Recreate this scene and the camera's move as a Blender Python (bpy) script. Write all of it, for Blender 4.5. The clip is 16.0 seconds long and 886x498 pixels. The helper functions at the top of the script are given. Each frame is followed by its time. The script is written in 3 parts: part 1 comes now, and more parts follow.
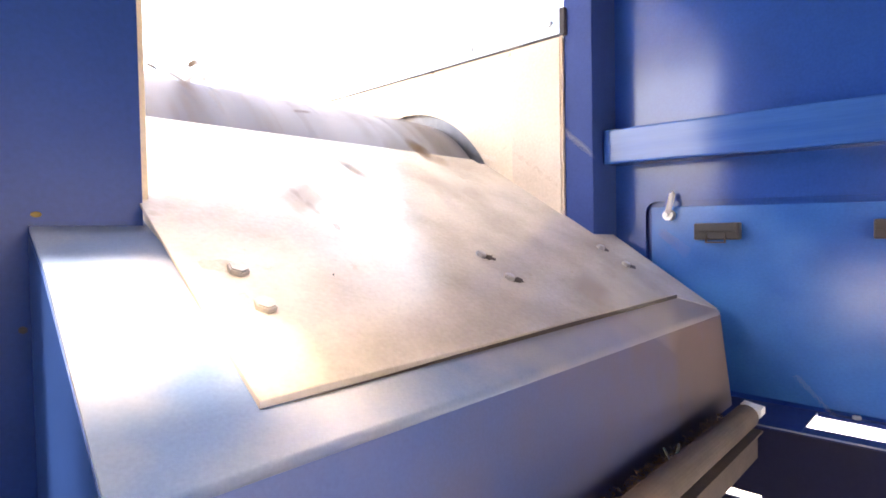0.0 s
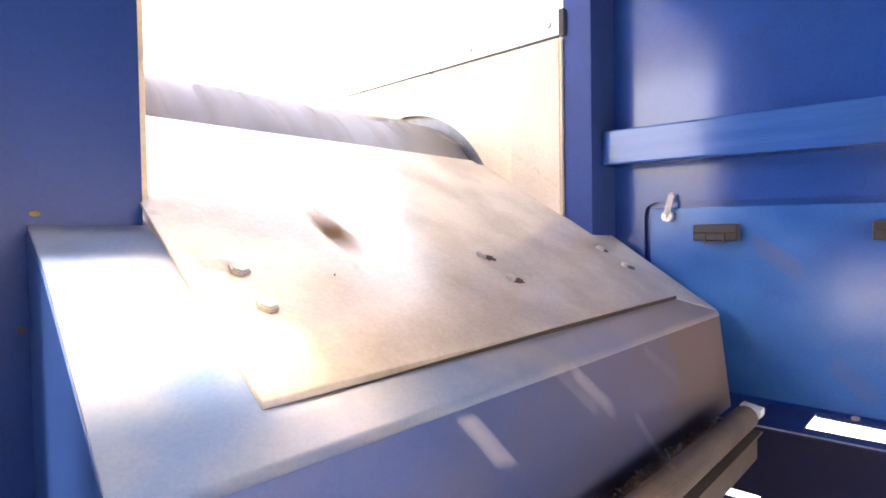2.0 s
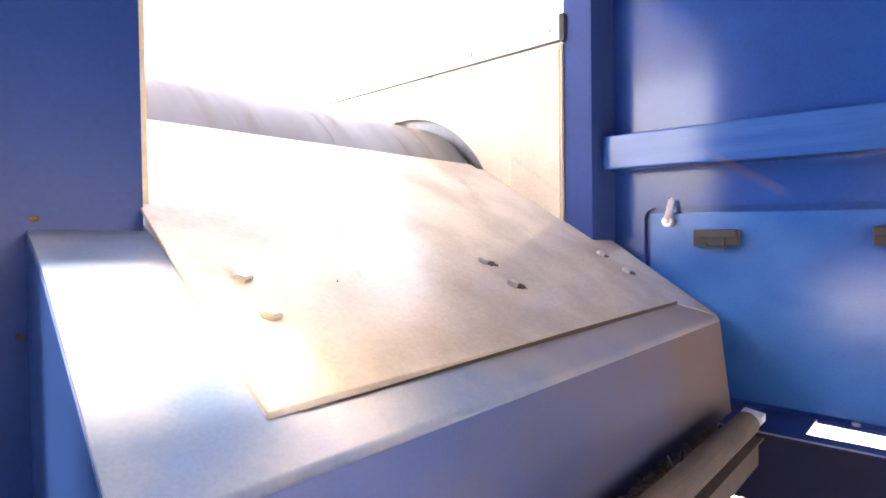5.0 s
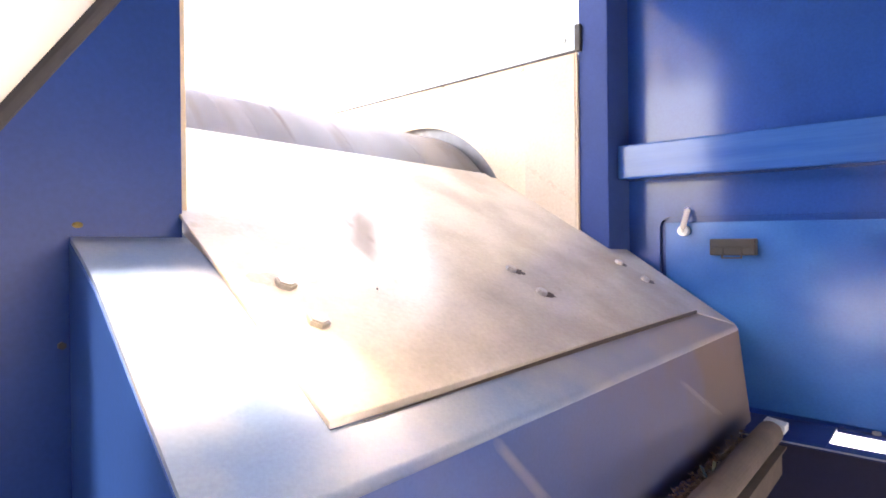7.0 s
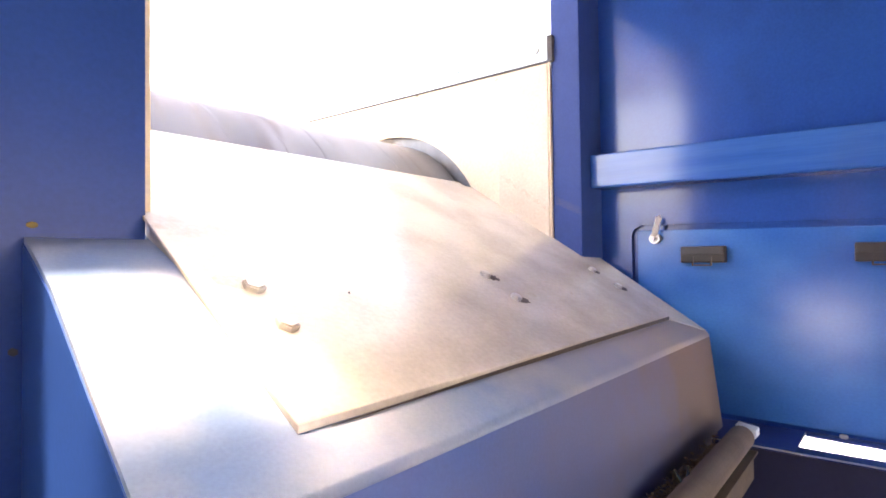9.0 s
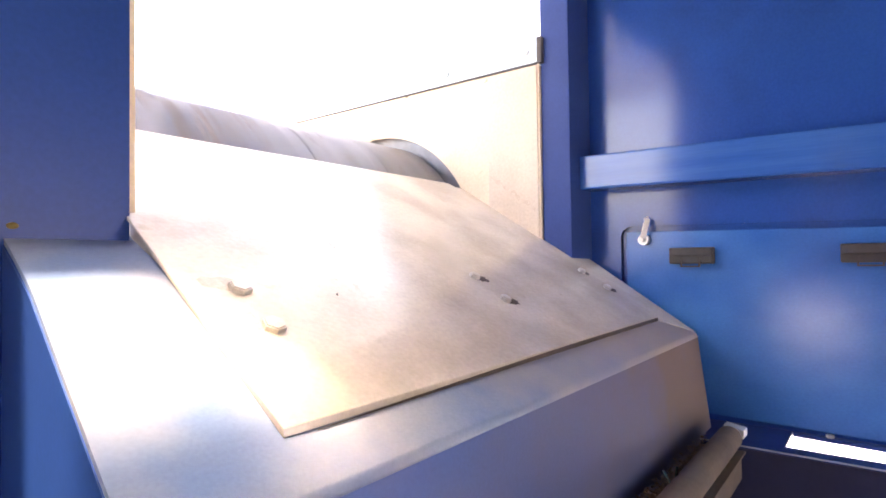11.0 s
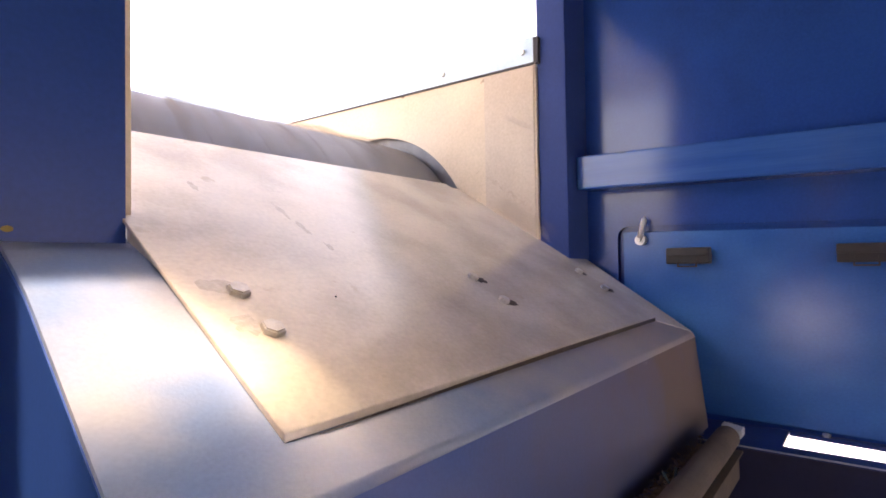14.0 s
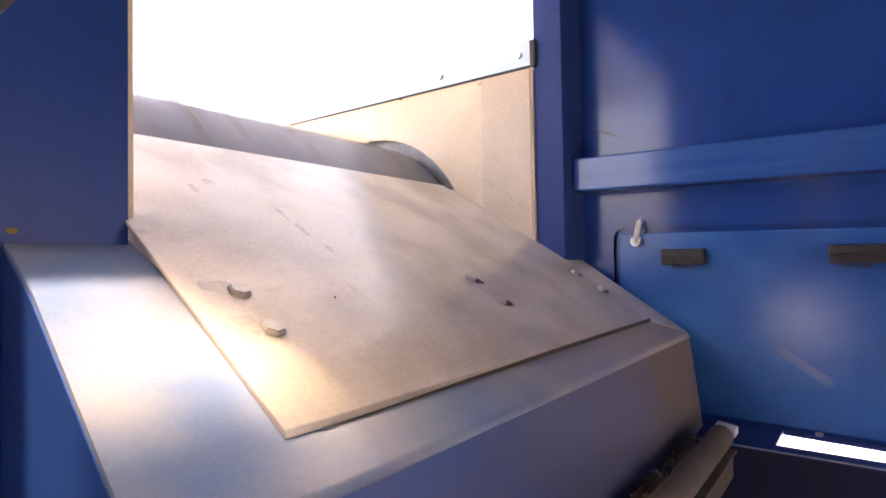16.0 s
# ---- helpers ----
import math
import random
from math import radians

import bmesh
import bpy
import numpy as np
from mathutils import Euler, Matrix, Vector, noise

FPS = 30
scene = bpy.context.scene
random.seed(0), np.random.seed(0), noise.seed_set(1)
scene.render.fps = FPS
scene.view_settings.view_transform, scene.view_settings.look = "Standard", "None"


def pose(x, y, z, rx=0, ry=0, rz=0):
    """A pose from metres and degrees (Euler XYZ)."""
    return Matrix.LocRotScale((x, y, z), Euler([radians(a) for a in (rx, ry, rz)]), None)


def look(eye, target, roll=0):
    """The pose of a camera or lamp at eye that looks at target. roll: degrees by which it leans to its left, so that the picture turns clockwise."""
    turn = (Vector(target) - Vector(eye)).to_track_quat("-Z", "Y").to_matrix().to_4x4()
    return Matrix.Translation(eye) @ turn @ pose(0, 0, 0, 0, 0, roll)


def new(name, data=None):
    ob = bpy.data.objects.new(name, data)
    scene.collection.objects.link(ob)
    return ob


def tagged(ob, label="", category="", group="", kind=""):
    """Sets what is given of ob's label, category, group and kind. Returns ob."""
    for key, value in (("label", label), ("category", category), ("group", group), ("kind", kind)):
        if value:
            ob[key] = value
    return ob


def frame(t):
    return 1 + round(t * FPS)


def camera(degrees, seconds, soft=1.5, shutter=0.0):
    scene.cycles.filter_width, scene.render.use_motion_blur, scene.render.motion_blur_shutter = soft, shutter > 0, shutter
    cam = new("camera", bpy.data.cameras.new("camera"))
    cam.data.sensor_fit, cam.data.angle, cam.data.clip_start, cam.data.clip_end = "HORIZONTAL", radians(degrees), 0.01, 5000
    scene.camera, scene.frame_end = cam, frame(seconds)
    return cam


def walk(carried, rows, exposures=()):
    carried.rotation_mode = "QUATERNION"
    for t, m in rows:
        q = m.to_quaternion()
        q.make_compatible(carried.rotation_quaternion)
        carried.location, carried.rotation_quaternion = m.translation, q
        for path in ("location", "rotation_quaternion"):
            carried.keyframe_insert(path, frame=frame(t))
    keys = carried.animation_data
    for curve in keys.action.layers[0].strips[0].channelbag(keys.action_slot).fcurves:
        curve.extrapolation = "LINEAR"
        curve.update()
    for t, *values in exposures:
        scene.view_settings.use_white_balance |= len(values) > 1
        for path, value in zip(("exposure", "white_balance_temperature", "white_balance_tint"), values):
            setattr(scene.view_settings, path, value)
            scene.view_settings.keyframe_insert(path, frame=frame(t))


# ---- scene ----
cam = camera(77.4, 16.0, soft=1.7, shutter=0.5)
PATH = [
    (0, (-0.298, -0.895, 1.843), (1.152, 0.482, 1.791), -1.0),
    (0.5, (-0.296, -0.888, 1.843), (1.158, 0.484, 1.792), -0.9),
    (1, (-0.299, -0.887, 1.843), (1.159, 0.481, 1.791), -0.9),
    (1.5, (-0.299, -0.887, 1.84), (1.157, 0.483, 1.792), -0.9),
    (2, (-0.302, -0.886, 1.841), (1.158, 0.48, 1.794), -0.9),
    (2.5, (-0.303, -0.883, 1.844), (1.157, 0.483, 1.796), -0.8),
    (3, (-0.305, -0.884, 1.845), (1.158, 0.479, 1.801), -0.8),
    (3.5, (-0.304, -0.891, 1.846), (1.155, 0.476, 1.804), -0.8),
    (4, (-0.301, -0.885, 1.848), (1.165, 0.475, 1.806), -0.8),
    (6.5, (-0.339, -0.833, 1.844), (1.142, 0.511, 1.824), -0.7),
    (7, (-0.352, -0.815, 1.845), (1.14, 0.517, 1.841), -0.6),
    (7.5, (-0.352, -0.819, 1.843), (1.149, 0.503, 1.857), -0.6),
    (8, (-0.35, -0.817, 1.842), (1.165, 0.489, 1.867), -0.6),
    (8.5, (-0.345, -0.815, 1.832), (1.187, 0.47, 1.867), -0.7),
    (9, (-0.342, -0.808, 1.829), (1.209, 0.453, 1.873), -0.7),
    (11.5, (-0.337, -0.807, 1.829), (1.239, 0.423, 1.876), -0.7),
    (12, (-0.337, -0.803, 1.83), (1.244, 0.421, 1.876), -0.7),
    (12.5, (-0.336, -0.801, 1.831), (1.247, 0.421, 1.879), -0.8),
    (13, (-0.338, -0.8, 1.831), (1.246, 0.42, 1.879), -0.8),
    (13.5, (-0.338, -0.801, 1.832), (1.245, 0.42, 1.879), -0.8),
    (14, (-0.338, -0.8, 1.832), (1.246, 0.42, 1.879), -0.9),
    (14.5, (-0.339, -0.799, 1.831), (1.246, 0.42, 1.879), -0.8),
    (15, (-0.338, -0.798, 1.832), (1.249, 0.418, 1.88), -0.9),
    (15.5, (-0.342, -0.804, 1.834), (1.245, 0.411, 1.886), -0.8),
    (16, (-0.349, -0.809, 1.832), (1.24, 0.404, 1.883), -0.9),
]
walk(cam, [(t, look(eye, target, roll)) for t, eye, target, roll in PATH],
     exposures=[(0.0, 4.46, 7750, 17), (9.2, 4.61, 7750, 17), (11.3, 4.33, 7800, 19), (12.1, 3.72, 7900, 22), (12.6, 3.53, 7900, 22), (16.0, 3.51, 7900, 22)])

# ---- light ----
SUN_AZ, SUN_EL = 78.0, 75.0      # degrees: azimuth turned from +y towards -x, and height
world = bpy.data.worlds.new("sky")
scene.world = world
world.use_nodes = True
wn = world.node_tree.nodes
sky = wn.new("ShaderNodeTexSky")
sky.sky_type = "NISHITA"
sky.sun_disc = False
sky.sun_elevation, sky.sun_rotation = radians(SUN_EL), radians(-SUN_AZ)
sky.air_density, sky.dust_density, sky.ozone_density = 1.0, 6.0, 1.0
wn["Background"].inputs["Strength"].default_value = 0.15
world.node_tree.links.new(sky.outputs["Color"], wn["Background"].inputs["Color"])
sun_data = bpy.data.lights.new("sun", "SUN")
sun_data.energy, sun_data.angle, sun_data.color = 1.3, radians(4), (1.0, 0.86, 0.64)
sun = new("sun", sun_data)
sd = Vector((-math.sin(radians(SUN_AZ)) * math.cos(radians(SUN_EL)),
             math.cos(radians(SUN_AZ)) * math.cos(radians(SUN_EL)), math.sin(radians(SUN_EL))))
sun.matrix_basis = look(sd * 20, (0, 0, 0))


# ---- materials ----
def material(name, base, rough=0.5, metal=0.0, second=None, grain=30.0, stain=4.0, amount=0.4,
             bump=0.1, rough_var=0.15, coat=0.0, spots=None, spot_level=0.68, stretch=(1, 1, 1), spec=0.5, detail=6, span=(0.15, 0.88)):
    """Principled surface with stains (large), grain (fine), relief and an optional third colour in spots."""
    m = bpy.data.materials.new(name)
    m.use_nodes = True
    nt = m.node_tree
    n, l = nt.nodes, nt.links
    b = n["Principled BSDF"]
    b.inputs["Metallic"].default_value = metal
    b.inputs["Specular IOR Level"].default_value = spec
    b.inputs["Coat Weight"].default_value = coat
    b.inputs["Coat Roughness"].default_value = 0.22
    tc = n.new("ShaderNodeTexCoord")
    mp = n.new("ShaderNodeMapping")
    mp.inputs["Scale"].default_value = stretch
    l.new(tc.outputs["Object"], mp.inputs["Vector"])
    big = n.new("ShaderNodeTexNoise")
    big.inputs["Scale"].default_value, big.inputs["Detail"].default_value = stain, detail
    fine = n.new("ShaderNodeTexNoise")
    fine.inputs["Scale"].default_value, fine.inputs["Detail"].default_value = grain, 8
    for t in (big, fine):
        l.new(mp.outputs["Vector"], t.inputs["Vector"])
    ramp = n.new("ShaderNodeValToRGB")
    ramp.color_ramp.elements[0].position, ramp.color_ramp.elements[1].position = span
    ramp.color_ramp.interpolation = "EASE"
    l.new(big.outputs["Fac"], ramp.inputs["Fac"])
    mix = n.new("ShaderNodeMix")
    mix.data_type = "RGBA"
    second = second or tuple(c * 0.6 for c in base)
    mix.inputs["A"].default_value, mix.inputs["B"].default_value = (*base, 1), (*second, 1)
    mul = n.new("ShaderNodeMath")
    mul.operation = "MULTIPLY"
    mul.inputs[1].default_value = amount
    l.new(ramp.outputs["Color"], mul.inputs[0])
    l.new(mul.outputs[0], mix.inputs["Factor"])
    tone = n.new("ShaderNodeMix")
    tone.data_type, tone.blend_type = "RGBA", "MULTIPLY"
    tone.inputs["Factor"].default_value = 0.35
    l.new(mix.outputs["Result"], tone.inputs["A"])
    l.new(fine.outputs["Color"], tone.inputs["B"])
    bright = n.new("ShaderNodeHueSaturation")
    bright.inputs["Value"].default_value = 1.2
    fr = n.new("ShaderNodeRGBToBW")
    l.new(fine.outputs["Color"], fr.inputs["Color"])
    l.new(fr.outputs["Val"], tone.inputs["B"])
    l.new(tone.outputs["Result"], bright.inputs["Color"])
    col = bright.outputs["Color"]
    if spots:
        sp = n.new("ShaderNodeTexNoise")
        sp.inputs["Scale"].default_value, sp.inputs["Detail"].default_value = stain * 3.1, 9
        l.new(mp.outputs["Vector"], sp.inputs["Vector"])
        sr = n.new("ShaderNodeValToRGB")
        sr.color_ramp.elements[0].position, sr.color_ramp.elements[1].position = spot_level, spot_level + 0.05
        l.new(sp.outputs["Fac"], sr.inputs["Fac"])
        sm = n.new("ShaderNodeMix")
        sm.data_type = "RGBA"
        sm.inputs["B"].default_value = (*spots, 1)
        l.new(sr.outputs["Color"], sm.inputs["Factor"])
        l.new(col, sm.inputs["A"])
        col = sm.outputs["Result"]
    l.new(col, b.inputs["Base Color"])
    rr = n.new("ShaderNodeMapRange")
    rr.inputs["To Min"].default_value = max(0.03, rough - rough_var)
    rr.inputs["To Max"].default_value = min(1.0, rough + rough_var)
    l.new(big.outputs["Fac"], rr.inputs["Value"])
    l.new(rr.outputs["Result"], b.inputs["Roughness"])
    bp = n.new("ShaderNodeBump")
    bp.inputs["Strength"].default_value, bp.inputs["Distance"].default_value = bump, 0.002
    l.new(fine.outputs["Fac"], bp.inputs["Height"])
    l.new(bp.outputs["Normal"], b.inputs["Normal"])
    return m


BLUE = material("blue_paint", (0.016, 0.070, 0.31), 0.16, second=(0.016, 0.048, 0.195), grain=140, stain=3.2, amount=0.8,
                bump=0.02, rough_var=0.04, spec=0.5, detail=3, span=(0.28, 0.76))
BLUE_SIDE = material("satin_blue_paint", (0.011, 0.054, 0.245), 0.40, second=(0.011, 0.038, 0.165), grain=140, stain=3.2, amount=0.8, bump=0.02, rough_var=0.06, spec=0.3, detail=3)
BLUE_POST = material("dull_blue_paint", (0.020, 0.050, 0.20), 0.55, second=(0.022, 0.042, 0.14), grain=140, stain=4, amount=0.9, bump=0.03, spec=0.2, detail=3)
# Pale dust, plus soft bounce light put into the lighter patches.
BLUE_DOOR = material("dusty_bounce_lit_blue_paint", (0.017, 0.100, 0.37), 0.20, second=(0.046, 0.185, 0.48), grain=160, stain=2.6, amount=1.0,
                     bump=0.03, rough_var=0.05, detail=3, stretch=(1, 0.8, 1.3), span=(0.30, 0.74))
BLUE_BEAM = material("brushed_blue_paint", (0.018, 0.085, 0.33), 0.17, second=(0.032, 0.120, 0.37), grain=60, stain=5, amount=0.8,
                     bump=0.05, rough_var=0.05, detail=4, stretch=(1, 0.25, 5), span=(0.35, 0.68))
BLUE_DECK = material("worn_blue_paint", (0.105, 0.185, 0.37), 0.35, second=(0.25, 0.28, 0.33), grain=220, stain=5, span=(0.32, 0.70), amount=0.95,
                     bump=0.07, rough_var=0.06)
STEEL = material("worn_wear_steel", (0.67, 0.605, 0.505), 0.15, 0.0, second=(0.47, 0.415, 0.335), grain=130, stain=5, amount=1.0,
                 bump=0.05, rough_var=0.09, spec=0.46, spots=(0.50, 0.43, 0.34), spot_level=0.67, span=(0.32, 0.72))
# Shaded copy of the liner's tan.
TAN_SHADED = material("shaded_tan_steel", (0.58, 0.48, 0.37), 0.55, 0.1, second=(0.46, 0.375, 0.29), grain=120, stain=6, amount=0.8, bump=0.12)
TAN = material("dusty_tan_steel", (0.66, 0.54, 0.39), 0.55, 0.1, second=(0.52, 0.415, 0.30), grain=120, stain=5, amount=0.7,
               bump=0.12, spots=(0.20, 0.14, 0.10), spot_level=0.70)
DRUM = material("drum_steel", (0.24, 0.24, 0.25), 0.45, 0.5, second=(0.085, 0.085, 0.09), grain=60, stain=9, amount=0.7, bump=0.3)
ZINC = material("zinc_plated_metal", (0.62, 0.61, 0.58), 0.38, 0.7, grain=90, stain=20, amount=0.4)
BOLT = material("bolt_steel", (0.56, 0.54, 0.50), 0.36, 0.35, second=(0.38, 0.34, 0.29), grain=200, stain=60, amount=0.8)
PLASTIC = material("black_plastic", (0.030, 0.026, 0.026), 0.5, grain=300, stain=30, amount=0.6, second=(0.06, 0.05, 0.045))
RUBBER = material("dark_rubber", (0.045, 0.045, 0.05), 0.75, grain=300, stain=60, amount=0.5)
DUSTY = material("dust_caked_steel", (0.225, 0.150, 0.095), 0.7, 0.0, second=(0.115, 0.080, 0.058), grain=90, stain=9, amount=0.8, bump=0.4)
FRONT = material("dusty_blue_paint", (0.030, 0.115, 0.40), 0.38, second=(0.080, 0.105, 0.20), grain=200, stain=1.7, amount=1.0, bump=0.08, rough_var=0.08)


def dirty(mat, near, far, most, colour, rough):
    """Brown dirt, uneven, heavier towards the fan side (+x)."""
    nt = mat.node_tree
    pr = nt.nodes["Principled BSDF"]
    src, rsrc = pr.inputs["Base Color"].links[0].from_socket, pr.inputs["Roughness"].links[0].from_socket
    tcn, sep, dn = nt.nodes.new("ShaderNodeTexCoord"), nt.nodes.new("ShaderNodeSeparateXYZ"), nt.nodes.new("ShaderNodeTexNoise")
    dn.inputs["Scale"].default_value, dn.inputs["Detail"].default_value = 6.0, 7
    spread, addn, dirt, matt = nt.nodes.new("ShaderNodeMapRange"), nt.nodes.new("ShaderNodeMath"), nt.nodes.new("ShaderNodeMix"), nt.nodes.new("ShaderNodeMix")
    spread.inputs["From Min"].default_value, spread.inputs["From Max"].default_value = near, far
    spread.inputs["To Min"].default_value, spread.inputs["To Max"].default_value = -0.45, most
    addn.operation, addn.use_clamp = "ADD", True
    dirt.data_type = "RGBA"
    dirt.inputs["B"].default_value = (*colour, 1)
    matt.inputs["B"].default_value = rough
    for a, c in ((tcn.outputs["Object"], sep.inputs[0]), (tcn.outputs["Object"], dn.inputs["Vector"]), (sep.outputs["X"], spread.inputs["Value"]),
                 (spread.outputs["Result"], addn.inputs[0]), (dn.outputs["Fac"], addn.inputs[1]), (addn.outputs[0], dirt.inputs["Factor"]),
                 (src, dirt.inputs["A"]), (dirt.outputs["Result"], pr.inputs["Base Color"]),
                 (addn.outputs[0], matt.inputs["Factor"]), (rsrc, matt.inputs["A"]), (matt.outputs["Result"], pr.inputs["Roughness"])):
        nt.links.new(a, c)


dirty(FRONT, 0.05, 0.95, 0.48, (0.175, 0.122, 0.098), 0.6)
dirty(BLUE_DECK, 0.20, 1.05, 0.48, (0.50, 0.415, 0.355), 0.6)
# Blue paint darkened to carry the shade below the shelf.
SKIRT_SHADED = material("shaded_dark_blue_paint", (0.018, 0.022, 0.070), 0.5, second=(0.026, 0.019, 0.030), grain=120, stain=3, amount=0.9)
OCHRE = material("ochre_stain", (0.22, 0.17, 0.05), 0.7, grain=300, stain=120, amount=0.8)
SCUFF = material("dark_scuff", (0.44, 0.395, 0.33), 0.2, 0.0, second=(0.58, 0.52, 0.43), grain=300, stain=90, amount=1.0)
SMEAR = material("pale_brown_dirt", (0.42, 0.33, 0.25), 0.6, second=(0.54, 0.44, 0.34), grain=300, stain=60, amount=1.0)
# Dark brown painted as shade at the plate's foot and beside its bolts.
SHADE_DARK = material("dark_shade_brown", (0.045, 0.034, 0.030), 0.8, second=(0.09, 0.065, 0.05), grain=200, stain=20, amount=0.7)
# Cream for the left liner edge and for light in the right gap.
CREAM = material("cream_liner_and_gap_light", (0.82, 0.70, 0.50), 0.6, second=(0.66, 0.52, 0.34), grain=120, stain=20, amount=0.8)
# Blue of the flange, with the washing-out sky glow put into the colour.
PALE = material("sky_washed_blue_paint", (0.58, 0.78, 0.92), 0.4, second=(0.3, 0.42, 0.6), grain=90, stain=8)
LEVER = material("white_plastic", (0.80, 0.79, 0.76), 0.4, second=(0.66, 0.64, 0.60), grain=200, stain=40, amount=0.5)
CONCRETE = material("pale_concrete", (0.55, 0.53, 0.50), 0.85, grain=8, stain=0.6, amount=0.5, bump=0.2)
# White, light-passing sheet used for the bright outside past the hatch edge.
WHITE = material("white_outside_sheet", (0.80, 0.80, 0.79), 0.5, second=(0.7, 0.7, 0.7), grain=60, stain=6, amount=0.4)
nt = WHITE.node_tree
tr, mx = nt.nodes.new("ShaderNodeBsdfTranslucent"), nt.nodes.new("ShaderNodeMixShader")
tr.inputs["Color"].default_value = (0.85, 0.85, 0.84, 1)
mx.inputs["Fac"].default_value = 0.6
nt.links.new(nt.nodes["Principled BSDF"].outputs[0], mx.inputs[1])
nt.links.new(tr.outputs[0], mx.inputs[2])
nt.links.new(mx.outputs[0], nt.nodes["Material Output"].inputs["Surface"])
FROSTED = WHITE.copy()      # the same sheet, dimmer and bluer, for the added canopy's glow
FROSTED.name = "dim_blue_canopy_sheet"
for node in FROSTED.node_tree.nodes:
    if node.type == "BSDF_TRANSLUCENT":
        node.inputs["Color"].default_value = (0.31, 0.41, 0.58, 1)
    if node.type == "MIX_SHADER":
        node.inputs["Fac"].default_value = 0.45
CHIP = material("pale_wood_chip", (0.64, 0.60, 0.53), 0.7, second=(0.46, 0.38, 0.28), grain=160, stain=40, amount=0.8)
CHIP_TAN = material("tan_wood_chip", (0.36, 0.25, 0.14), 0.75, second=(0.20, 0.13, 0.075), grain=160, stain=40, amount=0.8)
CHIP_DARK = material("brown_wood_chip", (0.20, 0.13, 0.08), 0.8, second=(0.10, 0.07, 0.05), grain=160, stain=40, amount=0.8)
BRASS = material("brass_offcut", (0.70, 0.55, 0.25), 0.25, 0.9, grain=90, stain=30)


# ---- mesh helpers ----
def part(name, bm, mat, parent=None, label="", smooth=False):
    me = bpy.data.meshes.new(name)
    bmesh.ops.recalc_face_normals(bm, faces=bm.faces)
    bm.to_mesh(me)
    bm.free()
    me.materials.append(mat)
    if smooth:
        for p in me.polygons:
            p.use_smooth = True
    ob = new(name, me)
    if parent:
        ob.parent = parent
    if label:
        tagged(ob, label)
    return ob


def empty(name, m=None):
    ob = new(name)
    ob.empty_display_size = 0.1
    if m:
        ob.matrix_basis = m
    return ob


def box(bm, x0, x1, y0, y1, z0, z1, bevel=0.0):
    tmp = bmesh.new()
    bmesh.ops.create_cube(tmp, size=1)
    for v in tmp.verts:
        v.co = Vector(((x0 + x1) / 2 + v.co.x * (x1 - x0), (y0 + y1) / 2 + v.co.y * (y1 - y0), (z0 + z1) / 2 + v.co.z * (z1 - z0)))
    if bevel:
        bmesh.ops.bevel(tmp, geom=tmp.edges[:], offset=bevel, segments=2, affect="EDGES", profile=0.6)
    me = bpy.data.meshes.new("tmp")
    tmp.to_mesh(me)
    tmp.free()
    bm.from_mesh(me)
    bpy.data.meshes.remove(me)
    return bm


def boxes(*rows, bevel=0.0):
    bm = bmesh.new()
    for r in rows:
        box(bm, *r, bevel=bevel)
    return bm


def prism(outline, a0, a1, axis="x", bevel=0.0, segments=2):
    """Extrudes an outline, (y, z) along x or (x, z) along y, from a0 to a1."""
    bm = bmesh.new()
    def at(p, a):
        return (a, p[0], p[1]) if axis == "x" else (p[0], a, p[1])
    v0 = [bm.verts.new(at(p, a0)) for p in outline]
    v1 = [bm.verts.new(at(p, a1)) for p in outline]
    bm.faces.new(v0)
    bm.faces.new(v1[::-1])
    n = len(outline)
    for i in range(n):
        bm.faces.new((v0[i], v0[(i + 1) % n], v1[(i + 1) % n], v1[i]))
    if bevel:
        bmesh.ops.bevel(bm, geom=bm.edges[:], offset=bevel, segments=segments, affect="EDGES", profile=0.6)
    return bm


def rod(p0, p1, r, n=20, r2=None):
    p0, p1 = Vector(p0), Vector(p1)
    bm = bmesh.new()
    d = p1 - p0
    bmesh.ops.create_cone(bm, cap_ends=True, segments=n, radius1=r, radius2=r if r2 is None else r2, depth=d.length,
                          matrix=Matrix.Translation((p0 + p1) / 2) @ d.to_track_quat("Z", "Y").to_matrix().to_4x4())
    return bm


# ---- setting ----
PLATE_Z, PLATE_M = 1.898, 0.613      # top of the wear plate: z = PLATE_Z + PLATE_M * y
DECK_Z = 1.864                       # top of the painted deck at the wall
WALL_X = 1.338


def plate_z(y):
    return PLATE_Z + PLATE_M * y


def deck_z(y):
    """The deck is a little crowned: close under the plate at its foot, lower at the wall."""
    return float(np.interp(y, (-0.43, -0.365, -0.20, -0.13, -0.06, 0.0), (1.6235, 1.6640, 1.7660, 1.8085, 1.8400, 1.8640)))


def ground():
    bm = bmesh.new()
    bmesh.ops.create_grid(bm, x_segments=2, y_segments=2, size=900)
    tagged(part("ground", bm, CONCRETE), "pale sunlit concrete yard around the machine", "ground", kind="structure")


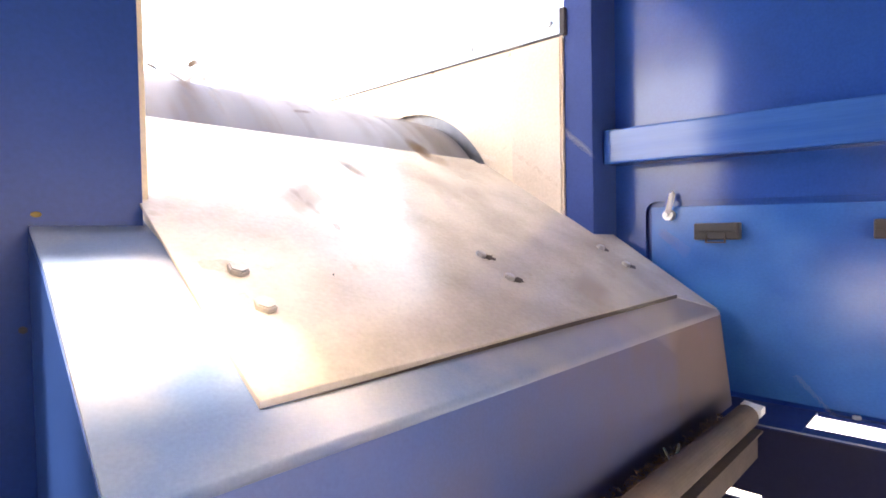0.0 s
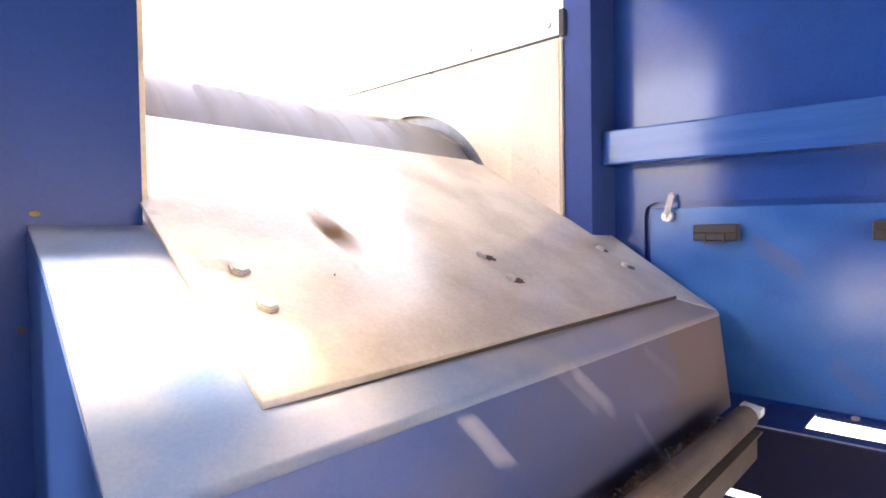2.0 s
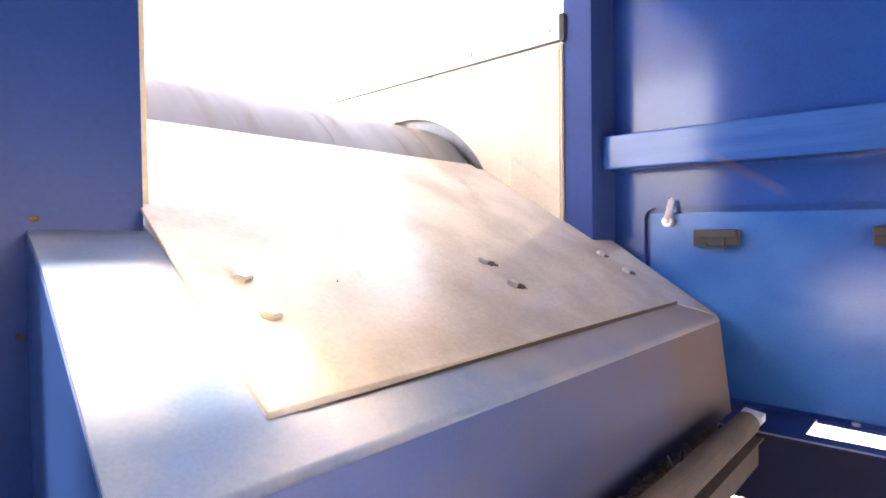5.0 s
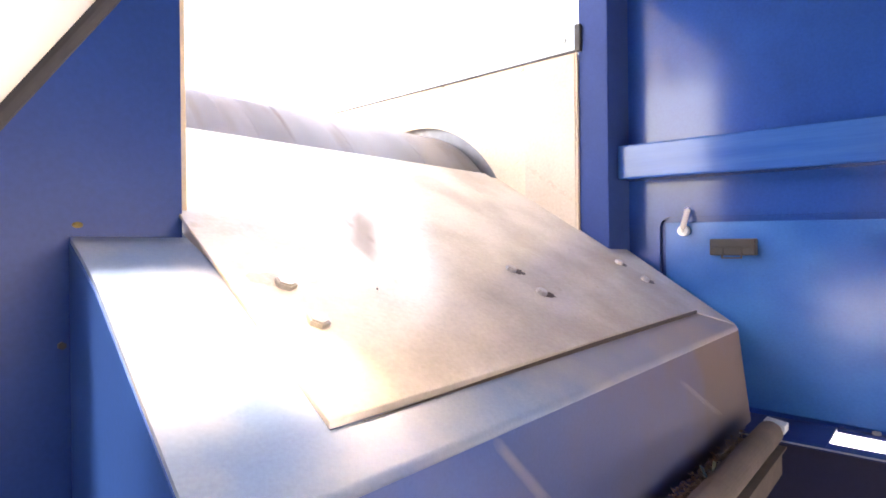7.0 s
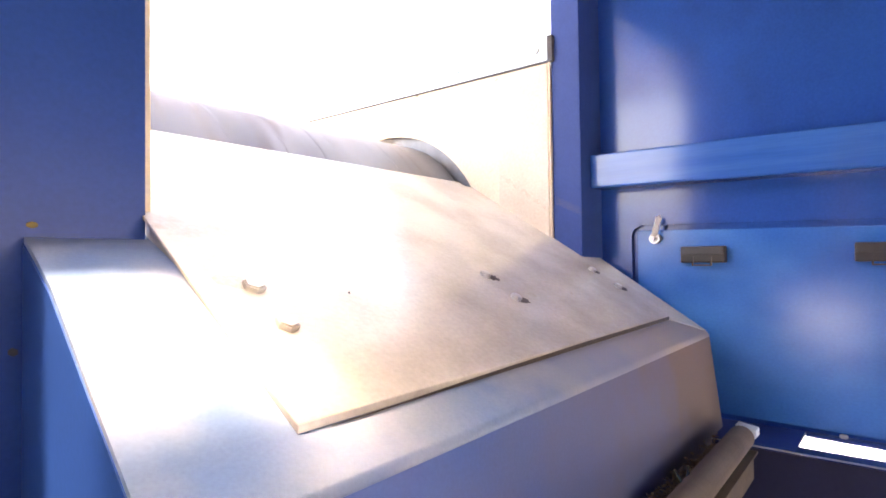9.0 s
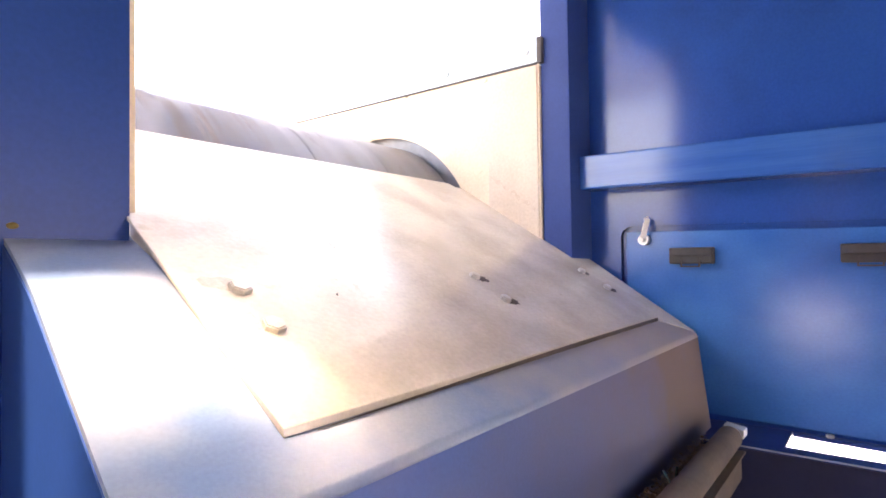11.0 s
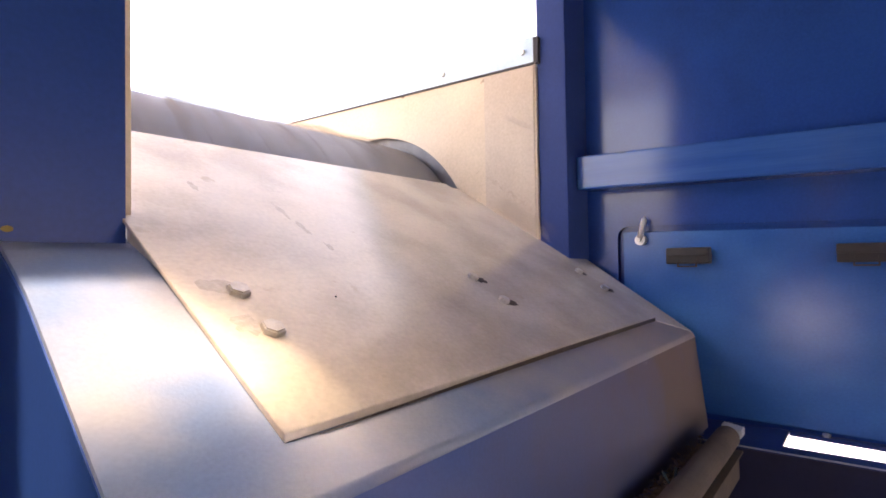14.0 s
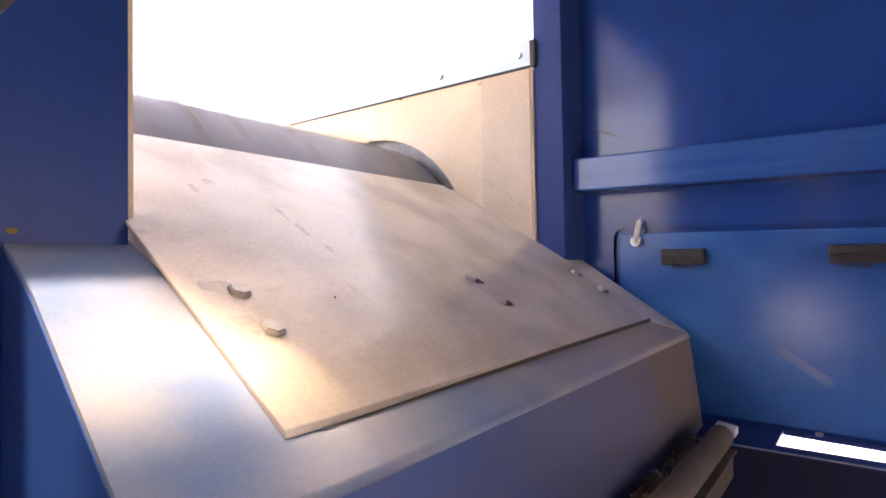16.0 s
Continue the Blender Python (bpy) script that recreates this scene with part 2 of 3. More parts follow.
def wall_left():
    bm = prism([(-1.6, 0.0), (-0.006, 0.0), (-0.006, 3.2), (-1.6, 3.2)], 0.0, 0.008, "y")
    box(bm, -0.0055, 1.42, 0.0, 0.008, 0.0, 1.845)
    w = part("wall_left", bm, BLUE_SIDE)
    tagged(w, "dark blue painted sheet steel wall beside the opening", "wall", kind="structure")
    part("bolt", rod((-0.1555, 0.001, 1.728), (-0.1555, -0.005, 1.728), 0.005, 6), RUBBER, w)
    part("liner", boxes((-0.3, 0.006, 0.010, 0.022, 1.895, 3.2), bevel=0.0015), CREAM, w, "dusty tan steel liner edge")
    # Unseen strip, added only to cast a shadow on the deck below.
    part("flange", boxes((-0.75, -0.006, -0.078, -0.0005, 2.36, 2.366), bevel=0.001), BLUE, w, "unseen blue strip added to shade the top of the deck")
    bm = bmesh.new()
    bmesh.ops.create_icosphere(bm, subdivisions=2, radius=0.005, matrix=Matrix.Translation((-0.137, -0.001, 1.879)) @ Matrix.Diagonal((1.3, 0.25, 0.8, 1)))
    part("paint_chip", bm, OCHRE, w, "small yellowish chipped spot")


def wall_right():
    """Sheet wall with a round-cornered door opening; the wall, its door, beam and corner post."""
    y0, y1, z0, z1, r = -1.75, -0.188, 1.386, 1.930, 0.035
    def lean(ob):
        """The wall's fittings drop a little towards its far end."""
        for v in ob.data.vertices:
            v.co.z += 0.021 * (v.co.y + 0.22)
        return ob
    bm = bmesh.new()
    inner = []
    for cy, cz, a0 in ((y1 - r, z1 - r, 0), (y0 + r, z1 - r, 90), (y0 + r, z0 + r, 180), (y1 - r, z0 + r, 270)):
        for k in range(7):
            a = radians(a0 + 15 * k)
            inner.append((cy + r * math.cos(a), cz + r * math.sin(a)))
    outer = [(0.0, 3.2), (-2.2, 3.2), (-2.2, 1.3795), (0.0, 1.3795)]
    # frame strips around the opening
    def ring(x):
        return [bm.verts.new((x, y, z)) for y, z in inner]
    a = ring(WALL_X)
    b = ring(WALL_X + 0.014)
    n = len(inner)
    for i in range(n):
        bm.faces.new((a[i], a[(i + 1) % n], b[(i + 1) % n], b[i]))
    co = [bm.verts.new((WALL_X, y, z)) for y, z in outer]
    for c in range(4):
        for k in range(6):
            bm.faces.new((co[c], a[c * 7 + k], a[c * 7 + k + 1]))
        j = (c * 7 + 7) % n
        bm.faces.new((co[c], a[c * 7 + 6], a[j], co[(c + 1) % 4]))
    box(bm, WALL_X + 0.016, WALL_X + 0.03, -2.2, 0.0, 1.381, 3.2)
    w = lean(part("wall_right", bm, BLUE))
    tagged(w, "blue painted sheet steel side wall", "wall", kind="structure")
    d = empty("access_door")
    tagged(d, "blue steel access door set flush in the side wall", "door")
    lean(part("door_panel", boxes((WALL_X + 0.0030, WALL_X + 0.0155, y0 + 0.016, y1 - 0.016, z0 + 0.016, z1 - 0.016), bevel=0.003), BLUE_DOOR, d))
    # lever latch
    lo, hi = Vector((WALL_X - 0.022, -0.262, 1.890)), Vector((WALL_X - 0.026, -0.279, 1.952))
    bm2 = bmesh.new()
    bmesh.ops.create_cube(bm2, size=1)
    for v in bm2.verts:
        v.co = Vector((v.co.x * 0.012, v.co.y * 0.022, v.co.z * 0.070))
    bmesh.ops.bevel(bm2, geom=bm2.edges[:], offset=0.0055, segments=3, affect="EDGES")
    rot = (hi - lo).to_track_quat("Z", "X").to_matrix().to_4x4()
    bm2.transform(Matrix.Translation((lo + hi) / 2) @ rot)
    lat = part("latch", rod((WALL_X + 0.005, -0.262, 1.888), (WALL_X - 0.020, -0.262, 1.888), 0.015, 24), ZINC, d, "zinc plated quarter-turn latch")
    part("lever", bm2, LEVER, lat, "white plastic lever", True)
    part("bolt", rod((WALL_X - 0.028, -0.262, 1.888), (WALL_X - 0.034, -0.262, 1.888), 0.007, 6), BOLT, lat)
    # dark pull handles
    for yc in (-0.394, -0.795):
        h = part("handle", boxes((WALL_X - 0.024, WALL_X + 0.006, yc - 0.058, yc + 0.058, 1.816, 1.862), bevel=0.004), PLASTIC, d, "dark plastic pull handle")
        part("handle_lip", boxes((WALL_X - 0.030, WALL_X - 0.0245, yc - 0.055, yc + 0.055, 1.838, 1.860), bevel=0.002), PLASTIC, h)
        part("handle_loop", boxes((WALL_X - 0.030, WALL_X - 0.0245, yc - 0.026, yc - 0.022, 1.811, 1.832),
                                  (WALL_X - 0.030, WALL_X - 0.0245, yc + 0.022, yc + 0.026, 1.811, 1.832),
                                  (WALL_X - 0.030, WALL_X - 0.0245, yc - 0.026, yc + 0.026, 1.807, 1.811)), PLASTIC, h)
    # beam
    bm = prism([(1.25, 2.146), (1.25, 2.043), (WALL_X - 0.001, 2.043), (WALL_X - 0.001, 2.146)], -2.2, -0.096, "y", bevel=0.006)
    tagged(lean(part("trim_beam", bm, BLUE_BEAM)), "blue box-section beam across the side wall", "beam", kind="structure")
    bm = prism([(1.192, 1.70), (1.42, 1.70), (1.42, 3.2), (1.192, 3.2)], -0.094, 0.0, "y", bevel=0.004)
    tagged(part("wall_post", bm, BLUE_POST), "blue box-section corner post of the opening", "post", kind="structure")


def light_hood():
    """Unseen roof with a hatch opening, end wall, and far side wall, added to close the bay and shape its light."""
    plates = ((-0.35, 1.42, -0.95, 0.0), (-0.40, -0.3505, -0.13, 0.0), (-0.40, -0.3505, -0.95, -0.25), (-0.62, -0.4005, -0.95, -0.22),
              (-0.80, -0.6205, -0.40, -0.27), (-0.80, -0.6205, -0.95, -0.75), (-1.6, -0.8005, -0.95, 0.0), (-1.6, 1.42, -2.2, -0.9505))
    # Holes let sun patches through; the downstands block stray sky reflections.
    bm = boxes(*[(x0, x1, y0, y1, 3.2, 3.23) for x0, x1, y0, y1 in plates],
               (0.80, 0.83, -1.55, -0.53, 2.50, 3.1995), (-0.30, 1.33, -0.57, -0.55, 2.66, 3.1995), (-0.105, -0.095, -0.5495, -0.001, 2.45, 3.1995))
    tagged(part("ceiling", bm, BLUE), "unseen blue roof with holes and downstands, added to shape the light", "ceiling", kind="structure")
    # Unseen canopy, added so its glow reflects in the plate and right wall.
    tagged(part("sheen_canopy", boxes((-0.8, 2.2, 0.0125, 1.40, 2.90, 2.904)), FROSTED), "unseen translucent canopy added over the drum for the plate's sheen", "ceiling", kind="structure")
    # Unseen header, added to cut off sky light from above.
    tagged(part("light_header", boxes((0.013, 1.1995, 0.001, 0.012, 2.78, 3.2)), BLUE), "unseen blue header added to cut off light above the opening", "wall", kind="structure")
    # Dark floor out of view, added to swallow light bounced off the concrete.
    tagged(part("floor", boxes((-1.6, 1.42, -2.2, -0.001, 0.004, 0.010)), DUSTY), "unseen dark floor added under the chute to stop bounce light", "floor", kind="structure")
    # Unseen end wall; its slot is sized to light the door and front face.
    tagged(part("light_slot_wall", boxes((-1.6, 1.42, -2.23, -2.2, 1.92, 3.2), (-1.6, 1.42, -2.23, -2.2, 0.0, 1.36), (-1.6, -0.5, -2.23, -2.2, 1.3605, 1.9195), (1.1, 1.42, -2.23, -2.2, 1.3605, 1.9195)), BLUE), "unseen blue end wall with a slot added to let light in", "wall", kind="structure")
    # Unseen side wall; its opening is placed to light the right wall and cheek.
    tagged(part("light_window_wall", boxes((-1.63, -1.6, -2.23, 0.0, 0.0, 1.22), (-1.63, -1.6, -2.23, 0.0, 1.52, 3.2), (-1.63, -1.6, -2.23, -0.62, 1.2205, 1.5195), (-1.63, -1.6, -0.28, 0.0, 1.2205, 1.5195)), BLUE), "unseen blue side wall with an opening added to let light in", "wall", kind="structure")


# ---- chute ----
def chute():
    c = empty("discharge_chute")
    tagged(c, "worn blue sloping discharge chute with a bolted steel wear plate", "chute")
    fy, fz = -0.420, deck_z(-0.420)
    # bent sheet: deck, rounded fold, front face
    prof = [(y, deck_z(y)) for y in (0.0, -0.03, -0.06, -0.095, -0.13, -0.165, -0.20, -0.28, -0.365)]
    a, m0, e = (fy + 0.005, deck_z(fy + 0.005)), (fy - 0.001, fz), (fy - 0.003, fz - 0.010)
    for k in range(8):
        u = k / 7
        prof.append(tuple((1 - u) ** 2 * a[i] + 2 * u * (1 - u) * m0[i] + u * u * e[i] for i in range(2)))
    under = [(p[0] + 0.003, p[1] - 0.006) for p in prof]
    bm = prism(prof + under[::-1], 0, 1, "x")
    for v in bm.verts:
        f = min(1, -v.co.y / 0.42)
        v.co.x = -0.145 - 0.029 * f if v.co.x < 0.5 else 1.335 - 0.080 * f
    deck = part("deck", bm, BLUE_DECK, c)
    for poly in deck.data.polygons:
        poly.use_smooth = abs(poly.normal.x) < 0.5 and len(poly.vertices) == 4
    bm = prism([(fy - 0.003, fz - 0.0103), (fy + 0.002, fz - 0.0103), (-0.447, 1.3745), (-0.452, 1.3745)], -0.174, 1.255, "x")
    part("front_panel", bm, FRONT, c, "dusty blue front face")
    part("rear_deck", prism([(0.001, deck_z(0.0)), (0.315, plate_z(0.315) - 0.02), (0.315, plate_z(0.315) - 0.03), (0.001, deck_z(0.0) - 0.012)], -0.014, 1.185, "x"), BLUE_DECK, c)
    # left cheek
    bm = bmesh.new()
    pts = [(-0.1465, -0.001, DECK_Z - 0.008), (-0.1555, -0.13, deck_z(-0.13) - 0.008), (-0.1745, fy, fz - 0.010), (-0.1745, -0.452, 0.9), (-0.1465, -0.001, 0.9)]
    a = [bm.verts.new(p) for p in pts]
    b = [bm.verts.new((p[0] + 0.008, p[1], p[2])) for p in pts]
    bm.faces.new(a), bm.faces.new(b[::-1])
    for i in range(5):
        bm.faces.new((a[i], a[(i + 1) % 5], b[(i + 1) % 5], b[i]))
    part("cheek", bm, BLUE_SIDE, c)
    bm = bmesh.new()
    pts = [(1.327, -0.001, deck_z(0) - 0.008), (1.248, fy, fz - 0.010), (1.247, -0.450, 1.385), (1.327, -0.001, 1.385)]
    a = [bm.verts.new(p) for p in pts]
    b = [bm.verts.new((p[0] - 0.008, p[1], p[2])) for p in pts]
    bm.faces.new(a), bm.faces.new(b[::-1])
    for i in range(4):
        bm.faces.new((a[i], a[(i + 1) % 4], b[(i + 1) % 4], b[i]))
    part("cheek", bm, BLUE_SIDE, c)
    # wear plate
    y0, y1 = -0.365, 0.322
    prof = [(y0, plate_z(y0)), (y1, plate_z(y1)), (y1 + 0.012, plate_z(y1) - 0.03)] + [(y, deck_z(y) + 0.001) for y in (0.0, -0.06, -0.13, -0.20, -0.345)] + [(y0 + 0.001, deck_z(y0) + 0.001)]
    bm = prism(prof, -0.001, 1.138, "x", bevel=0.0015)
    for v in bm.verts:
        if v.co.x < 0.5:
            v.co.x += 0.050 * min(0.0, v.co.y)
        elif v.co.y < -0.33:
            v.co.y, v.co.z = v.co.y + 0.010, v.co.z + 0.010 * PLATE_M
    plate = part("wear_plate", bm, STEEL, c, "bare worn brownish steel wear plate")
    # Thin dark strip: the shade under the plate's edge, put in as colour.
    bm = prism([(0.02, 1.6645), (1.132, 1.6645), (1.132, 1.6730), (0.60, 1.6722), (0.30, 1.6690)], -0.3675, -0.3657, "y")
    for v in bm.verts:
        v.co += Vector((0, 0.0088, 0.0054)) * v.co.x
    part("foot_shade", bm, SHADE_DARK, plate, "dark strip painted as the shade along the plate's foot")
    # flush strip beside the plate
    bm = bmesh.new()
    top = [(1.139, 0.30, plate_z(0.30) - 0.002), (1.139, 0.0, plate_z(0) - 0.002), (1.139, -0.356, deck_z(-0.356) + 0.003),
           (1.257, -0.414, deck_z(-0.414) + 0.002), (1.330, -0.02, plate_z(-0.02) - 0.006), (1.181, 0.0, plate_z(0) - 0.002), (1.181, 0.30, plate_z(0.30) - 0.002)]
    a = [bm.verts.new(p) for p in top]
    d = [bm.verts.new((p[0], p[1], min(p[2] - 0.001, deck_z(p[1]) - 0.004) if p[1] < 0.01 else p[2] - 0.01)) for p in top]
    bm.faces.new(a), bm.faces.new(d[::-1])
    for i in range(len(top)):
        bm.faces.new((a[i], a[(i + 1) % len(top)], d[(i + 1) % len(top)], d[i]))
    part("side_strip", bm, STEEL, c, "dusty brown steel strip")
    # bare worn edge on the fold
    part("worn_edge", rod((0.08, fy + 0.0030, fz - 0.0045), (0.30, fy + 0.0030, fz - 0.0045), 0.0019, 8), ZINC, c, "bright worn stretch of the fold")
    rnd = random.Random(21)
    n = Vector((0, -PLATE_M, 1)).normalized()
    turn = n.to_track_quat("Z", "Y").to_matrix().to_4x4()
    for x in (0.060, 0.585, 1.100):
        size = 0.0155 if x < 0.3 else 0.0115
        for y in (-0.163, -0.235):
            bm = bmesh.new()
            bmesh.ops.create_cone(bm, cap_ends=True, segments=6, radius1=size, radius2=size, depth=0.009,
                                  matrix=Matrix.Translation((0, 0, 0.0045)) @ pose(0, 0, 0, 0, 0, random.uniform(0, 60)))
            bmesh.ops.bevel(bm, geom=[e for e in bm.edges if all(v.co.z > 0.008 for v in e.verts)], offset=0.002, segments=2, affect="EDGES")
            bm.transform(Matrix.Translation((x, y, plate_z(y) - 0.0005)) @ turn)
            part("bolt", bm, BOLT, plate, "hexagon bolt head")
            # Painted shadow beside the middle and right bolts; pale dust by the left ones.
            bm = bmesh.new()
            dark = x > 0.3
            cx, cy, rx, ry = (x + 0.018, y - 0.007, 0.018, 0.010) if dark else (x - 0.022, y + 0.012, 0.026, 0.016)
            top = bm.verts.new((cx, cy, plate_z(cy) + 0.0022))
            rim = []
            for k in range(15):
                q = rnd.uniform(0.6, 1.25)
                px, py = cx + rx * q * math.cos(math.tau * k / 15), cy + ry * q * math.sin(math.tau * k / 15)
                rim.append(bm.verts.new((px, py, plate_z(py) + 0.0003)))
            for k in range(15):
                bm.faces.new((top, rim[k], rim[(k + 1) % 15]))
            part("shade_dust_patch", bm, SHADE_DARK if dark else SCUFF, plate, "dark patch painted as the bolt's shadow" if dark else "pale dust caked round the bolt", True)
    for x, y, ln in ((0.284, 0.05, 0.030), (0.290, 0.00, 0.026), (0.30, -0.06, 0.015), (0.15, 0.12, 0.02)):
        bm = bmesh.new()
        bmesh.ops.create_circle(bm, cap_ends=True, segments=13, radius=1)
        for v in bm.verts:
            q = rnd.uniform(0.55, 1.15)
            yy = y + v.co.y * ln * q
            v.co = Vector((x + v.co.x * 0.007 * q + rnd.uniform(-0.001, 0.001), yy, plate_z(yy) + 0.0004))
        part("scuff", bm, SCUFF, plate, "dark scuff mark")
    # empty bolt hole in the plate
    part("hole", prism([(-0.0, 0)] + [(0.004 * math.cos(k), 0.004 * math.sin(k)) for k in (0.5, 1.5)], 0, 0.001), RUBBER, plate).matrix_basis = \
        Matrix.Translation((0.20, -0.19, plate_z(-0.19) + 0.001))
    return c


def lip():
    """Round catch tube with caked dust, its end sleeve, the plate under it, and debris."""
    t = empty("catch_tube")
    tagged(t, "dust-caked round steel tube along the chute's foot", "tube")
    ty, tz = -0.525, 1.411
    part("tube", rod((-0.10, ty, tz), (1.098, ty, tz), 0.027, 28), DUSTY, t)
    part("end_bracket", prism([(-0.512, 1.438), (-0.556, 1.431), (-0.556, 1.414), (-0.540, 1.400), (-0.512, 1.396)], 1.1005, 1.137, "x", bevel=0.002), LEVER, t, "pale grey end bracket")
    part("trough", boxes((-0.10, 1.137, -0.552, -0.4400, 1.3690, 1.3740), bevel=0.001), DUSTY, t)
    part("skirt", prism([(-0.548, 1.364), (-0.541, 1.364), (-0.541, 1.315), (-0.548, 1.318)], -0.10, 1.106, "x", bevel=0.002), DUSTY, t, "dusty steel skirt strip")


def shelf():
    s = empty("wall_shelf")
    tagged(s, "dark blue steel shelf with a slot, along the side wall", "shelf")
    z = 1.385
    part("plate", boxes((1.142, 1.3375, -0.625, -0.30, z - 0.006, z), (1.142, 1.190, -0.90, -0.6255, z - 0.006, z), (1.316, 1.3375, -0.90, -0.6255, z - 0.006, z), (1.142, 1.3375, -2.2, -0.9005, z - 0.006, z)), BLUE_POST, s)
    part("lip", boxes((1.1385, 1.1418, -2.2, -0.30, z - 0.003, z + 0.0005), bevel=0.0006), ZINC, s, "bare bright edge of the shelf")
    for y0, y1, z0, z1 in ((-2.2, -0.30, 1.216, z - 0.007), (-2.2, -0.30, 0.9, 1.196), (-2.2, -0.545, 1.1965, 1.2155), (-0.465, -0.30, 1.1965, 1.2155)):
        part("skirt_sheet", boxes((1.142, 1.150, y0, y1, z0, z1)), SKIRT_SHADED, s, "blue skirt sheet with the shade under the shelf in its colour")
    part("slot_rim", boxes((1.190, 1.316, -0.6285, -0.6257, z - 0.02, z + 0.002)), ZINC, s)
    part("nut", rod((1.327, -0.705, z + 0.0002), (1.327, -0.705, z + 0.007), 0.009, 6), ZINC, s)


def near_hatch():
    h = empty("hatch_cover")
    tagged(h, "dark rubber hatch edge with a white sheet standing in for the bright outside", "hatch")
    p1, p2 = Vector((-0.288, -0.621, 1.926)), Vector((-0.315, -0.602, 1.884))
    e = (p2 - p1).normalized()
    u = Vector((-0.823, 0.041, 0.548)).normalized()
    u = (u - e * u.dot(e)).normalized()
    n = e.cross(u).normalized()
    m = Matrix((( e.x, u.x, n.x, p1.x), (e.y, u.y, n.y, p1.y), (e.z, u.z, n.z, p1.z), (0, 0, 0, 1)))
    # Added white sheet stands in for the glare of the outside.
    bm = boxes((-0.35, 0.35, 0.004, 0.60, -0.002, 0.002))
    bm.transform(m)
    part("sheet", bm, WHITE, h)
    bm = boxes((-0.35, 0.35, -0.0005, 0.0045, -0.0030, 0.0030), bevel=0.002)
    bm.transform(m)
    top = m @ Vector((-0.33, 0.58, 0))
    part("stay", rod(top, (top.x, top.y, 3.2), 0.006), ZINC, h, "steel stay rod up to the roof")
    part("rubber_edge", bm, RUBBER, h, "dark rubber edging")


def chip_mesh(kind, mat):
    """A splintered flake: an uneven six-sided sliver."""
    rnd = random.Random(kind)
    lx, ly, lz = rnd.uniform(0.012, 0.030), rnd.uniform(0.006, 0.012), rnd.uniform(0.0015, 0.004)
    bm = bmesh.new()
    n = 6
    ring = [(lx * math.cos(math.tau * k / n) * rnd.uniform(0.7, 1.1), ly * math.sin(math.tau * k / n) * rnd.uniform(0.7, 1.1)) for k in range(n)]
    a = [bm.verts.new((x, y, lz / 2 + rnd.uniform(-0.001, 0.001))) for x, y in ring]
    c = [bm.verts.new((x, y, -lz / 2)) for x, y in ring]
    bm.faces.new(a), bm.faces.new(c[::-1])
    for k in range(n):
        bm.faces.new((a[k], c[k], c[(k + 1) % n], a[(k + 1) % n]))
    bmesh.ops.recalc_face_normals(bm, faces=bm.faces)
    me = bpy.data.meshes.new("chip")
    bm.to_mesh(me)
    bm.free()
    me.materials.append(mat)
    return me


CHIP_MESHES = [chip_mesh(k, CHIP if k % 3 else CHIP_DARK) for k in range(9)]
FLAKE_MESHES = [chip_mesh(k, LEVER) for k in (2, 5, 8)]


# ---- behind the opening ----
DRUM_Y, DRUM_Z, DRUM_R = 0.70, 1.85, 0.432


def drum():
    d = empty("rotor_drum", pose(0, DRUM_Y, DRUM_Z))
    tagged(d, "dark steel rotor drum turning behind the wear plate", "drum")
    bm = rod((0.0, 0, 0), (1.176, 0, 0), DRUM_R - 0.012, 72)
    part("shell", bm, DRUM, d, smooth=False)
    for k in range(6):
        a = radians(60 * k)
        for j in range(4):
            bm = boxes((0.05 + j * 0.28, 0.28 + j * 0.28, -0.035, 0.035, DRUM_R - 0.03, DRUM_R - 0.006), bevel=0.004)
            bm.transform(pose(0, 0, 0, 60 * k + 8 * j, 0, 0))
            part("knife", bm, DRUM, d)
    rnd = random.Random(17)
    bm = bmesh.new()
    for k in range(260):
        a = rnd.uniform(0, 360)
        m = pose(0, 0, 0, a, 0, 0) @ pose(rnd.uniform(0.02, 1.15) if k % 3 else rnd.uniform(0.02, 0.45), 0, DRUM_R - 0.008 + rnd.uniform(0, 0.012) + (0.016 * rnd.random() if k % 3 == 0 else 0.0),
                                          rnd.uniform(-50, 50), rnd.uniform(-50, 50), rnd.uniform(0, 360)) @ Matrix.Scale(rnd.uniform(0.6, 1.5), 4)
        first = len(bm.verts)
        bm.from_mesh(CHIP_MESHES[k % 9])
        bm.verts.ensure_lookup_table()
        for v in bm.verts[first:]:
            v.co = m @ v.co
    tagged(part("caught_debris", bm, CHIP_DARK, d, "brown chips caught on the drum"), kind="stuff")
    return d


